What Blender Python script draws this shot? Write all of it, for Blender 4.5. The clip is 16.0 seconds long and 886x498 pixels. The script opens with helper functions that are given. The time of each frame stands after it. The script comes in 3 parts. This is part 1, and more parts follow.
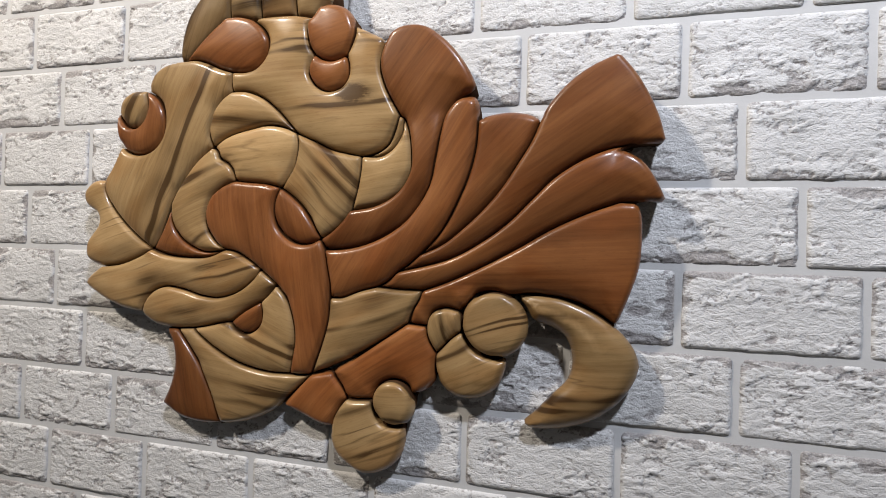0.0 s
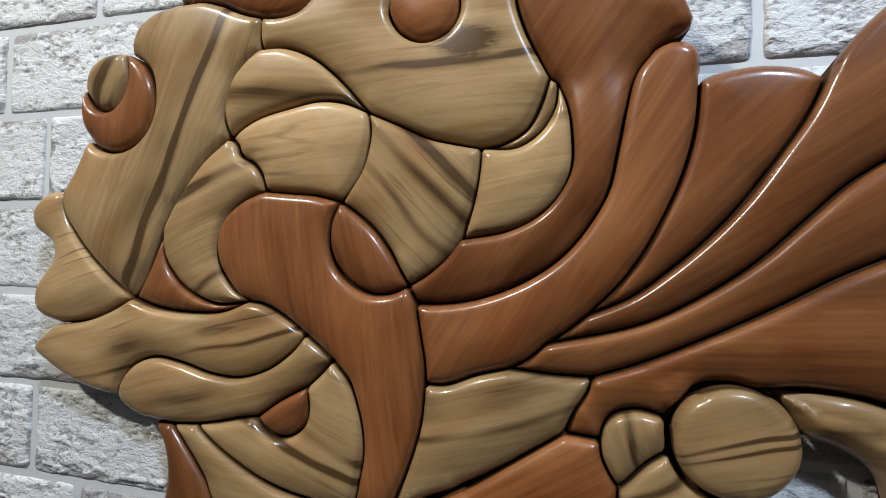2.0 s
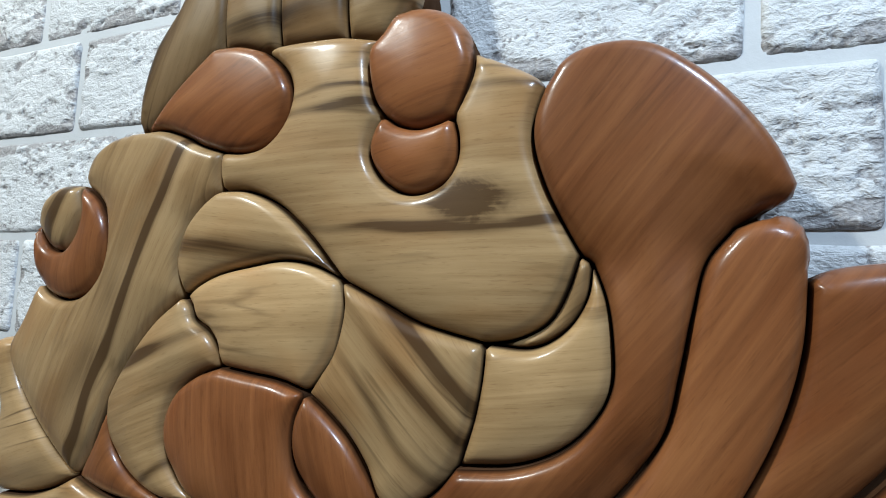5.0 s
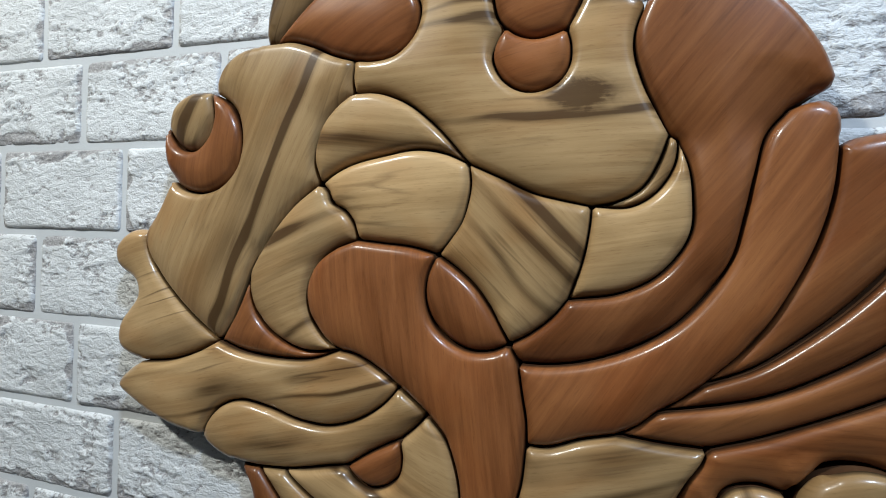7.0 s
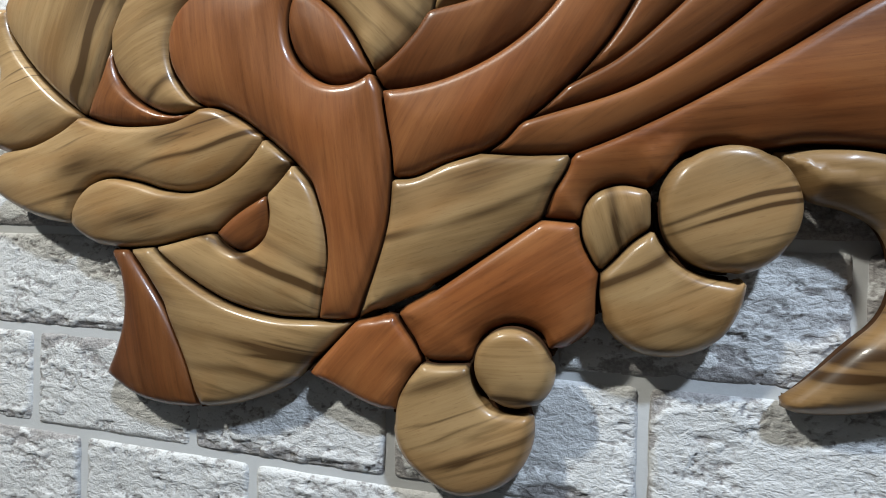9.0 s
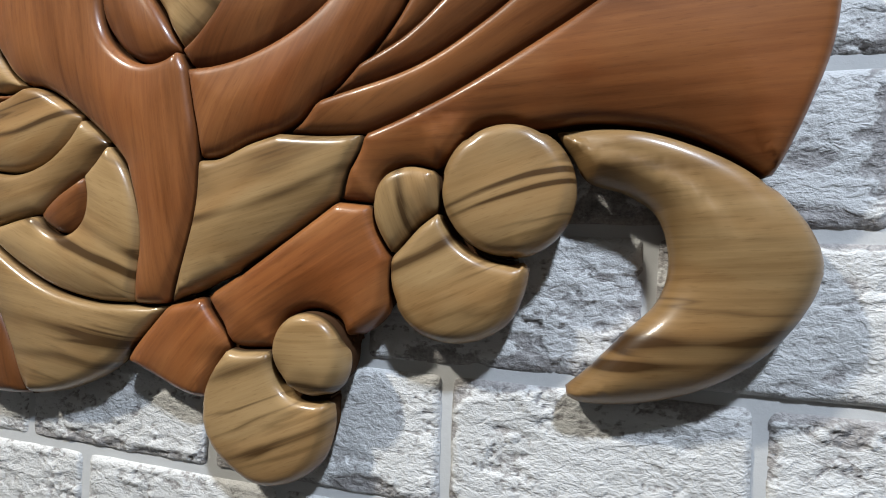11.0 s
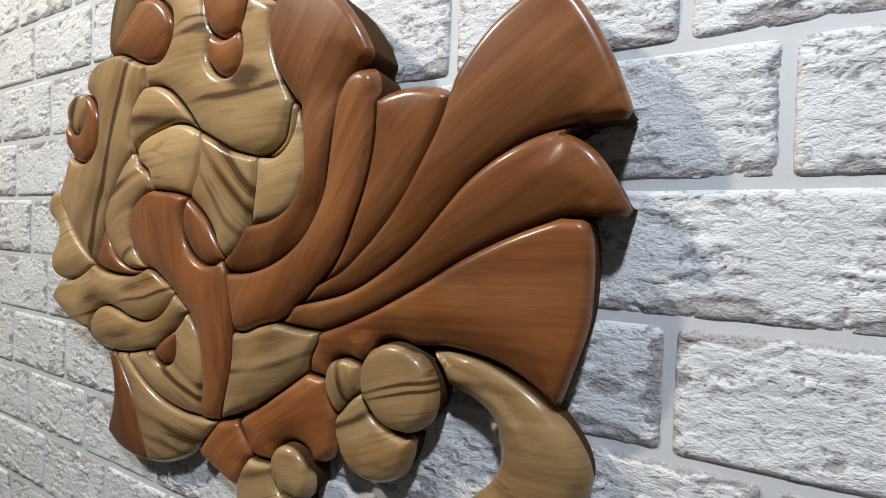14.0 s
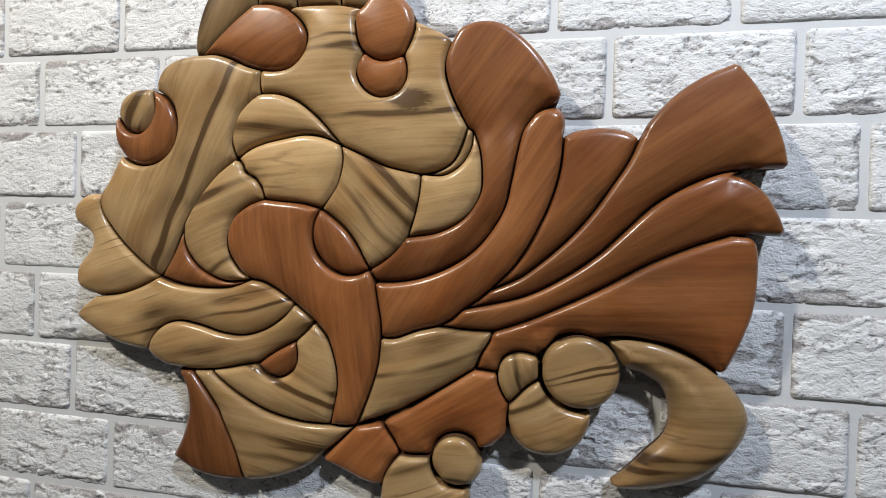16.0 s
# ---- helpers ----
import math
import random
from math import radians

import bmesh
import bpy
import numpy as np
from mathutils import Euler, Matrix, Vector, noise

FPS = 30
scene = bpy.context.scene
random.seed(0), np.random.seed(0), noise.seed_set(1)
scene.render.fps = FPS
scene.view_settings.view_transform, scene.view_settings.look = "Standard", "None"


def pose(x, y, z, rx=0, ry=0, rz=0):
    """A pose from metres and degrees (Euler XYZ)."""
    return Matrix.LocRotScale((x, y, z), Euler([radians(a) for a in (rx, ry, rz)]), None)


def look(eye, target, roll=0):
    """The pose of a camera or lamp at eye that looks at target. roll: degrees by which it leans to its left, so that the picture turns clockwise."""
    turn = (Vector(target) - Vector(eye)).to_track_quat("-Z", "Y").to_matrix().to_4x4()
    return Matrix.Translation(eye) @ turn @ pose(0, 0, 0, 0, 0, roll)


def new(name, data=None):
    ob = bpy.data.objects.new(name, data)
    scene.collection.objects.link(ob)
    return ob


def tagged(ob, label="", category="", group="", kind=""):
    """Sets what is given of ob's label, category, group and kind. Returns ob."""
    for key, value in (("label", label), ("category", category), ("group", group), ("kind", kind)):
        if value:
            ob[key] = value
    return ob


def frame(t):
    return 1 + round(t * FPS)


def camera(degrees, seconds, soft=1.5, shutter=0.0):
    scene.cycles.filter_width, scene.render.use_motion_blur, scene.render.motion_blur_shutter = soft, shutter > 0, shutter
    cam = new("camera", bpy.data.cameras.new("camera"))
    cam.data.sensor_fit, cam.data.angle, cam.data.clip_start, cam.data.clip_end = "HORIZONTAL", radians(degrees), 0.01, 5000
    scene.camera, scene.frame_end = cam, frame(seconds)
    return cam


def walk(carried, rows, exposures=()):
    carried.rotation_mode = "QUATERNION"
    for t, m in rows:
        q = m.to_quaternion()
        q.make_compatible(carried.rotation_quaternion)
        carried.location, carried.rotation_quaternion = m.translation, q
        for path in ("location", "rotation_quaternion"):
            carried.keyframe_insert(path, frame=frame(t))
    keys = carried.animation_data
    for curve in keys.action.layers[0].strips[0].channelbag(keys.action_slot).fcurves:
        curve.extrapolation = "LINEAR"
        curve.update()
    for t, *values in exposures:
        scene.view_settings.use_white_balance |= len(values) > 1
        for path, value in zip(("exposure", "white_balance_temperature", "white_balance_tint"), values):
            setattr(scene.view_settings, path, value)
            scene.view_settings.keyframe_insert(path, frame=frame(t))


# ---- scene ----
from mathutils import geometry

cam = camera(80.7, 16.0, soft=1.0)
PATH = [
    (0, (0.035, -0.034, 1.487), (-0.481, 1.898, 1.503), 1.7),
    (0.5, (-0.009, 0.06, 1.476), (-0.52, 1.993, 1.478), 1.7),
    (1, (-0.089, 0.118, 1.495), (-0.556, 2.062, 1.509), 1.3),
    (1.5, (-0.146, 0.138, 1.508), (-0.584, 2.089, 1.547), 0.9),
    (2, (-0.15, 0.181, 1.516), (-0.68, 2.109, 1.58), 1.4),
    (2.5, (-0.144, 0.218, 1.528), (-0.74, 2.125, 1.626), 1.2),
    (3, (-0.144, 0.265, 1.566), (-0.808, 2.147, 1.705), 1.5),
    (3.5, (-0.145, 0.293, 1.61), (-0.84, 2.161, 1.785), 1.5),
    (3.7, (-0.143, 0.292, 1.632), (-0.845, 2.154, 1.83), 1.8),
    (5.8, (-0.15, 0.253, 1.612), (-0.89, 2.108, 1.718), 2.3),
    (6, (-0.154, 0.24, 1.607), (-0.868, 2.106, 1.689), 2.3),
    (6.5, (-0.185, 0.207, 1.596), (-0.845, 2.095, 1.615), 2.1),
    (7, (-0.213, 0.175, 1.569), (-0.808, 2.084, 1.561), 2.0),
    (7.5, (-0.206, 0.17, 1.505), (-0.776, 2.088, 1.506), 1.9),
    (8, (-0.15, 0.164, 1.441), (-0.731, 2.078, 1.468), 1.6),
    (8.2, (-0.156, 0.173, 1.419), (-0.698, 2.098, 1.424), 1.0),
    (10.3, (-0.063, 0.267, 1.372), (-0.619, 2.188, 1.334), 2.1),
    (10.5, (-0.055, 0.268, 1.37), (-0.595, 2.194, 1.36), 2.3),
    (11, (-0.012, 0.265, 1.377), (-0.561, 2.188, 1.363), 2.0),
    (11.5, (0.034, 0.265, 1.393), (-0.608, 2.159, 1.36), 2.0),
    (12, (0.084, 0.264, 1.445), (-0.664, 2.117, 1.368), 1.8),
    (12.5, (0.106, 0.256, 1.479), (-0.74, 2.066, 1.397), 1.9),
    (13, (0.128, 0.245, 1.505), (-0.82, 2.005, 1.433), 1.6),
    (13.5, (0.149, 0.243, 1.525), (-0.87, 1.963, 1.466), 1.7),
    (14, (0.183, 0.209, 1.53), (-0.842, 1.926, 1.486), 2.0),
    (14.5, (0.146, 0.16, 1.534), (-0.8, 1.922, 1.492), 2.4),
    (15, (0.045, 0.133, 1.535), (-0.711, 1.985, 1.496), 2.5),
    (15.5, (-0.051, 0.095, 1.535), (-0.583, 2.022, 1.494), 2.2),
    (16, (-0.094, 0.024, 1.531), (-0.485, 1.985, 1.507), 1.9),
]
LIGHT = [
    (0.0, -0.07, 6650, 14), (2.0, -0.07, 5950, 8), (3.5, -0.10, 5500, 2), (7.0, -0.08, 5700, 4), (8.0, 0.05, 5850, 5),
    (10.5, 0.42, 6200, 8), (13.5, 0.10, 6400, 10), (16.0, 0.02, 6350, 10),
]
walk(cam, [(t, look(eye, target, roll)) for t, eye, target, roll in PATH], LIGHT)

# ---- world, lamps ----
WALL_Y = 0.58          # face of the bricks
MID = 1.5              # height of the middle of the carving
world = bpy.data.worlds.new("room_world")
scene.world = world
world.use_nodes = True
world.node_tree.nodes["Background"].inputs[0].default_value = (0.75, 0.85, 1.0, 1)
world.node_tree.nodes["Background"].inputs[1].default_value = 0.025


def area_lamp(name, eye, target, size, watts, colour):
    data = bpy.data.lights.new(name, "AREA")
    data.shape, data.size, data.energy, data.color = "DISK", size, watts, colour
    ob = new(name, data)
    ob.matrix_world = look(eye, target)
    return ob


area_lamp("warm_spot_lamp", (-1.15, -0.47, 2.72), (-0.25, 0.55, 1.5), 0.10, 27, (1.0, 0.915, 0.78))
area_lamp("cool_spot_lamp", (0.484, -0.45, 2.72), (-0.15, 0.55, 1.5), 0.12, 26, (0.79, 0.87, 1.0))


# ---- materials ----
def material(name):
    m = bpy.data.materials.new(name)
    m.use_nodes = True
    return m, m.node_tree.nodes, m.node_tree.links, m.node_tree.nodes["Principled BSDF"]


def node(nodes, kind, **values):
    n = nodes.new(kind)
    for key, value in values.items():
        n.inputs[key].default_value = value
    return n


def ramp(nodes, stops):
    r = nodes.new("ShaderNodeValToRGB").color_ramp
    while len(r.elements) < len(stops):
        r.elements.new(0.5)
    for e, (p, c) in zip(r.elements, stops):
        e.position, e.color = p, (*c, 1)
    return r.id_data.nodes[-1]


def math_node(nodes, links, op, a, b):
    n = nodes.new("ShaderNodeMath")
    n.operation = op
    for i, v in enumerate((a, b)):
        if isinstance(v, (int, float)):
            n.inputs[i].default_value = v
        else:
            links.new(v, n.inputs[i])
    return n.outputs[0]


def mix(nodes, links, fac, a, b, blend="MIX"):
    n = nodes.new("ShaderNodeMix")
    n.data_type, n.blend_type = "RGBA", blend
    for slot, v in ((0, fac), (6, a), (7, b)):
        if isinstance(v, (int, float)):
            n.inputs[slot].default_value = v
        elif isinstance(v, tuple):
            n.inputs[slot].default_value = (*v, 1)
        else:
            links.new(v, n.inputs[slot])
    return n.outputs[2]


def wood(name, pale, mid, dark, streak, gloss, veins):
    """Varnished wood: long grain along the board, pores, slow tone changes, dark bands and a knot."""
    m, nodes, links, bsdf = material(name)
    grain = nodes.new("ShaderNodeAttribute")
    grain.attribute_name = "grain"
    info = nodes.new("ShaderNodeObjectInfo")

    def calc(op, a, b=0.0):
        return math_node(nodes, links, op, a, b)

    def own(prop):
        n = nodes.new("ShaderNodeAttribute")
        n.attribute_type, n.attribute_name = "OBJECT", prop
        parts = nodes.new("ShaderNodeSeparateXYZ")
        links.new(n.outputs["Vector"], parts.inputs[0])
        return parts.outputs

    # each board is cut from another part of the tree
    seat = nodes.new("ShaderNodeVectorMath")
    seat.operation = "MULTIPLY_ADD"
    seat.inputs[0].default_value = (3.0, 5.0, 2.0)
    links.new(info.outputs["Random"], seat.inputs[1])
    links.new(grain.outputs["Vector"], seat.inputs[2])

    def stretched(along, across, detail, rough=0.55, warp=0.0):
        mp = node(nodes, "ShaderNodeMapping", Scale=(along, across, 8))
        links.new(seat.outputs[0], mp.inputs[0])
        n = node(nodes, "ShaderNodeTexNoise", Scale=1.0, Detail=detail, Roughness=rough, Distortion=warp)
        links.new(mp.outputs[0], n.inputs["Vector"])
        return n.outputs["Fac"]

    broad = stretched(5, 30, 3, 0.5, 0.5)
    lines = stretched(9, 230, 5, 0.65, 0.3)
    pores = stretched(110, 1000, 2)
    sway = stretched(7, 12, 2)
    slow = stretched(12, 14, 1)
    tone = ramp(nodes, [(0.36, dark), (0.50, mid), (0.63, pale)])
    links.new(calc("ADD", calc("MULTIPLY", broad, 0.58), calc("MULTIPLY", lines, 0.42)), tone.inputs[0])
    fleck = ramp(nodes, [(0.28, (0.58, 0.52, 0.46)), (0.42, (1, 1, 1))])
    links.new(pores, fleck.inputs[0])
    col = mix(nodes, links, 0.38, tone.outputs[0], fleck.outputs[0], "MULTIPLY")
    place = nodes.new("ShaderNodeSeparateXYZ")
    links.new(grain.outputs["Vector"], place.inputs[0])
    v = calc("ADD", calc("MULTIPLY", place.outputs[1], 1000.0), calc("MULTIPLY", calc("SUBTRACT", sway, 0.5), 26.0))
    u = calc("MULTIPLY", place.outputs[0], 1000.0)
    total = None
    for prop in ("band_a", "band_b", "band_c"):
        x, y, z = own(prop)
        t = calc("DIVIDE", calc("SUBTRACT", v, x), calc("MAXIMUM", y, 0.5))
        g = calc("MULTIPLY", calc("POWER", 2.718, calc("MULTIPLY", calc("MULTIPLY", t, t), -1.0)), z)
        total = g if total is None else calc("ADD", total, g)
    x, y, z = own("knot")
    ragged = calc("MULTIPLY", calc("SUBTRACT", stretched(60, 110, 5, 0.65, 0.8), 0.5), 2.2)
    du, dv = calc("MULTIPLY", calc("SUBTRACT", u, x), 0.55), calc("SUBTRACT", v, y)
    d2 = calc("DIVIDE", calc("ADD", calc("MULTIPLY", du, du), calc("MULTIPLY", dv, dv)), calc("MAXIMUM", calc("MULTIPLY", z, z), 0.5))
    total = calc("ADD", total, calc("MULTIPLY", calc("POWER", 2.718, calc("MULTIPLY", d2, -1.0)), calc("MULTIPLY", calc("MINIMUM", z, 2.3), calc("ADD", 1.0, ragged))))
    total = calc("MULTIPLY", total, calc("MAXIMUM", calc("MULTIPLY", calc("SUBTRACT", slow, 0.22), 3.4), 0.15))
    fine = stretched(4, 460, 3, 0.6, 0.2)
    total = calc("MULTIPLY", total, calc("ADD", -0.15, calc("MULTIPLY", calc("ADD", lines, fine), 1.25)))
    # thin dark veins that come and go along the grain
    vein = calc("MAXIMUM", calc("SUBTRACT", 1.0, calc("MULTIPLY", calc("ABSOLUTE", calc("SUBTRACT", stretched(3.5, 42, 3, 0.5, 0.3), 0.5)), 26.0)), 0.0)
    total = calc("ADD", total, calc("MULTIPLY", calc("MULTIPLY", vein, veins), calc("MAXIMUM", calc("MULTIPLY", calc("SUBTRACT", slow, 0.45), 4.0), 0.0)))
    soft = ramp(nodes, [(0.06, (0, 0, 0)), (0.97, (0.92, 0.92, 0.92))])
    links.new(total, soft.inputs[0])
    col = mix(nodes, links, soft.outputs[0], col, streak)
    warmth = ramp(nodes, [(0.45, (1, 1, 1)), (0.72, (0.88, 0.72, 0.56))])
    links.new(stretched(10, 22, 2, 0.5, 0.6), warmth.inputs[0])
    col = mix(nodes, links, 0.8, col, warmth.outputs[0], "MULTIPLY")
    # dark joint edges: some stain, and the groove's shade put into the colour
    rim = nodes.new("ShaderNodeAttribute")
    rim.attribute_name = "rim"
    stain_and_shade = node(nodes, "ShaderNodeMapRange", **{"From Min": 0.1, "From Max": 1.0, "To Min": 0.9, "To Max": 0.0})
    links.new(rim.outputs["Fac"], stain_and_shade.inputs[0])
    col = mix(nodes, links, stain_and_shade.outputs[0], col, (0.014, 0.008, 0.005))
    hue = node(nodes, "ShaderNodeHueSaturation")
    shade = nodes.new("ShaderNodeAttribute")
    shade.attribute_type, shade.attribute_name = "OBJECT", "tone"
    links.new(calc("MULTIPLY", shade.outputs["Fac"], calc("ADD", calc("MULTIPLY", info.outputs["Random"], 0.10), 0.95)), hue.inputs["Value"])
    links.new(col, hue.inputs["Color"])
    links.new(hue.outputs[0], bsdf.inputs["Base Color"])
    rough = node(nodes, "ShaderNodeMapRange", **{"To Min": gloss - 0.06, "To Max": gloss + 0.12})
    links.new(broad, rough.inputs[0])
    links.new(calc("ADD", rough.outputs[0], calc("MULTIPLY", stain_and_shade.outputs[0], 0.3)), bsdf.inputs["Roughness"])
    links.new(calc("MULTIPLY", calc("SUBTRACT", 1.0, stain_and_shade.outputs[0]), 0.4), bsdf.inputs["Coat Weight"])
    links.new(calc("MULTIPLY", calc("SUBTRACT", 1.0, stain_and_shade.outputs[0]), 0.30), bsdf.inputs["Specular IOR Level"])
    bump = node(nodes, "ShaderNodeBump", Strength=0.10, Distance=0.0005)
    links.new(calc("ADD", lines, calc("MULTIPLY", pores, 0.5)), bump.inputs["Height"])
    links.new(bump.outputs[0], bsdf.inputs["Normal"])
    # the lacquer has a faint orange peel
    peel = node(nodes, "ShaderNodeBump", Strength=0.10, Distance=0.0005)
    links.new(stretched(420, 420, 2), peel.inputs["Height"])
    links.new(peel.outputs[0], bsdf.inputs["Coat Normal"])
    bsdf.inputs["Coat Roughness"].default_value = 0.17
    return m


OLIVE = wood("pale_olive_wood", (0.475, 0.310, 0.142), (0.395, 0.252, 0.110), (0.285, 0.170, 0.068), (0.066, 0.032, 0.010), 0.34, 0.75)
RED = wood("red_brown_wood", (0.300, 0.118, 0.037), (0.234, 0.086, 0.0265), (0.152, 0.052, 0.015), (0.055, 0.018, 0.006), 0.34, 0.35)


def plaster_brick():
    """White-washed rough cast brick: ridges and pits, bare grey-brown where the wash has worn off."""
    m, nodes, links, bsdf = material("whitewashed_brick")
    tex = nodes.new("ShaderNodeTexCoord")
    info = nodes.new("ShaderNodeObjectInfo")
    chip = nodes.new("ShaderNodeAttribute")
    chip.attribute_name = "chip"
    shift = nodes.new("ShaderNodeVectorMath")
    shift.operation = "MULTIPLY_ADD"
    shift.inputs[0].default_value = (9.0, 5.0, 7.0)
    links.new(info.outputs["Random"], shift.inputs[1])
    links.new(tex.outputs["Object"], shift.inputs[2])

    def rough_noise(scale, detail, rough, warp=0.0):
        mp = node(nodes, "ShaderNodeMapping", Scale=scale)
        links.new(shift.outputs[0], mp.inputs[0])
        n = node(nodes, "ShaderNodeTexNoise", Scale=1.0, Detail=detail, Roughness=rough, Distortion=warp)
        links.new(mp.outputs[0], n.inputs["Vector"])
        return n.outputs["Fac"]

    pits = rough_noise((420, 420, 520), 3, 0.6)
    flakes = rough_noise((120, 120, 260), 4, 0.6, 0.1)
    cloud = rough_noise((14, 14, 20), 3, 0.5)
    worn = math_node(nodes, links, "ADD", math_node(nodes, links, "MULTIPLY", chip.outputs["Fac"], 0.62), math_node(nodes, links, "MULTIPLY", math_node(nodes, links, "SUBTRACT", 0.5, flakes), 1.2))
    worn = math_node(nodes, links, "ADD", worn, math_node(nodes, links, "MULTIPLY", math_node(nodes, links, "SUBTRACT", cloud, 0.5), 0.4))
    worn = math_node(nodes, links, "ADD", worn, math_node(nodes, links, "MULTIPLY", math_node(nodes, links, "SUBTRACT", 0.5, pits), 0.5))
    # thin flakes with sharp borders, greyer between them
    flake = node(nodes, "ShaderNodeMapRange", **{"From Min": 0.42, "From Max": 0.56})
    links.new(rough_noise((105, 105, 180), 3, 0.55, 0.5), flake.inputs[0])
    worn = math_node(nodes, links, "ADD", worn, math_node(nodes, links, "MULTIPLY", math_node(nodes, links, "SUBTRACT", 0.7, flake.outputs[0]), 0.13))
    mask = ramp(nodes, [(0.13, (0, 0, 0)), (0.40, (1, 1, 1))])
    links.new(worn, mask.inputs[0])
    wash = ramp(nodes, [(0.3, (0.59, 0.59, 0.58)), (0.7, (0.74, 0.74, 0.73))])
    links.new(cloud, wash.inputs[0])
    bare = ramp(nodes, [(0.35, (0.20, 0.185, 0.178)), (0.65, (0.39, 0.365, 0.355))])
    links.new(pits, bare.inputs[0])
    links.new(mix(nodes, links, math_node(nodes, links, "MULTIPLY", mask.outputs[0], 0.85), wash.outputs[0], bare.outputs[0]), bsdf.inputs["Base Color"])
    bsdf.inputs["Roughness"].default_value = 0.55
    height = math_node(nodes, links, "ADD", math_node(nodes, links, "MULTIPLY", pits, 0.5), math_node(nodes, links, "MULTIPLY", flakes, 0.35))
    height = math_node(nodes, links, "ADD", height, math_node(nodes, links, "MULTIPLY", flake.outputs[0], 0.23))
    bump = node(nodes, "ShaderNodeBump", Strength=0.75, Distance=0.0024)
    links.new(height, bump.inputs["Height"])
    links.new(bump.outputs[0], bsdf.inputs["Normal"])
    return m


def plain_rough(name, a, b, scale, rough, bump_mm):
    m, nodes, links, bsdf = material(name)
    tex = nodes.new("ShaderNodeTexCoord")
    n = node(nodes, "ShaderNodeTexNoise", Scale=scale, Detail=5, Roughness=0.6)
    fine = node(nodes, "ShaderNodeTexNoise", Scale=scale * 30, Detail=3, Roughness=0.6)
    for t in (n, fine):
        links.new(tex.outputs["Object"], t.inputs["Vector"])
    r = ramp(nodes, [(0.3, a), (0.7, b)])
    links.new(n.outputs["Fac"], r.inputs[0])
    links.new(r.outputs[0], bsdf.inputs["Base Color"])
    bsdf.inputs["Roughness"].default_value = rough
    bump = node(nodes, "ShaderNodeBump", Strength=0.5, Distance=bump_mm / 1000)
    links.new(fine.outputs["Fac"], bump.inputs["Height"])
    links.new(bump.outputs[0], bsdf.inputs["Normal"])
    return m


# wood sides and backing, with their shade put into the dark colour
EDGE = plain_rough("shaded_wood_edge", (0.050, 0.024, 0.011), (0.085, 0.042, 0.020), 40, 0.9, 0.2)
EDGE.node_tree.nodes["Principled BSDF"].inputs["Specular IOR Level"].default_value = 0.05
BRICK = plaster_brick()
MORTAR = plain_rough("smooth_grey_mortar", (0.53, 0.535, 0.53), (0.60, 0.605, 0.60), 9, 0.55, 0.4)
CEILING = plain_rough("white_paint", (0.62, 0.62, 0.61), (0.67, 0.67, 0.66), 3, 0.8, 0.3)
PAINT = plain_rough("grey_paint", (0.28, 0.278, 0.275), (0.33, 0.328, 0.325), 3, 0.8, 0.3)
FLOOR = plain_rough("grey_floor", (0.05, 0.048, 0.045), (0.08, 0.077, 0.072), 4, 0.5, 0.3)


# ---- the room ----
def block(name, lo, hi, mat, label, category):
    bm = bmesh.new()
    bmesh.ops.create_cube(bm, size=1)
    for v in bm.verts:
        v.co = [lo[i] + (v.co[i] + 0.5) * (hi[i] - lo[i]) for i in range(3)]
    me = bpy.data.meshes.new(name)
    bm.to_mesh(me)
    bm.free()
    me.materials.append(mat)
    return tagged(new(name, me), label, category, kind="structure")


X0, X1, YB, TOP = -2.4, 1.9, -2.6, 3.12
wall = block("wall_north", (X0, WALL_Y + 0.0040, 0), (X1, WALL_Y + 0.16, TOP), MORTAR, "wall of whitewashed rough bricks with smooth grey joints", "wall")
block("wall_south", (X0, YB - 0.12, 0), (X1, YB, TOP), PAINT, "plain grey painted wall", "wall")
block("wall_west", (X0 - 0.12, YB - 0.12, 0), (X0, WALL_Y + 0.16, TOP), PAINT, "plain grey painted wall", "wall")
block("wall_east", (X1, YB - 0.12, 0), (X1 + 0.12, WALL_Y + 0.16, TOP), PAINT, "plain grey painted wall", "wall")
block("floor", (X0 - 0.12, YB - 0.12, -0.1), (X1 + 0.12, WALL_Y + 0.16, 0), FLOOR, "plain grey floor", "floor")
block("ceiling", (X0 - 0.12, YB - 0.12, TOP), (X1 + 0.12, WALL_Y + 0.16, TOP + 0.1), CEILING, "plain white ceiling", "ceiling")


# ---- the carving: outline curves ----
PIN, RUN = {}, {}


def pin(**joints):
    PIN.update(joints)


def run(a, b, *via):
    RUN[a, b] = via


# joints of the head and crest, in millimetres across and up from the middle
pin(crl=(-486, 229), td=(-475, 229), td2=(-372, 273), A1=(-402, 210), A2=(-403, 185), c1=(-410, 279))
pin(c2=(-364, 276), c3=(-314, 274), Y=(-286, 270), j1=(-285, 224), j2=(-243, 220), X=(-232, 255))
pin(W=(-193, 233), s0=(-432, 388), s1=(-408, 398), s2=(-358, 392), s3=(-312, 374), s4=(-277, 346))
pin(e1=(-535, 193), e2=(-578, 120), pl=(-581, 166))
# joints of the face, in millimetres across and up from the middle
pin(lip=(-608, 74), mouth=(-619, -46), F=(-531, -19), rtip=(-497, 43), M2=(-414, -17), chin=(-551, -106))
pin(L=(-362, -41), R=(-338, -60), T=(-320, -172), H=(-290, -170), G=(-263, -72), bl=(-491, -125))
pin(ck=(-465, -123), dr1=(-407, -111), dr2=(-360, -82), rf=(-511, -125), rf2=(-517, -229), rf3=(-424, -248))
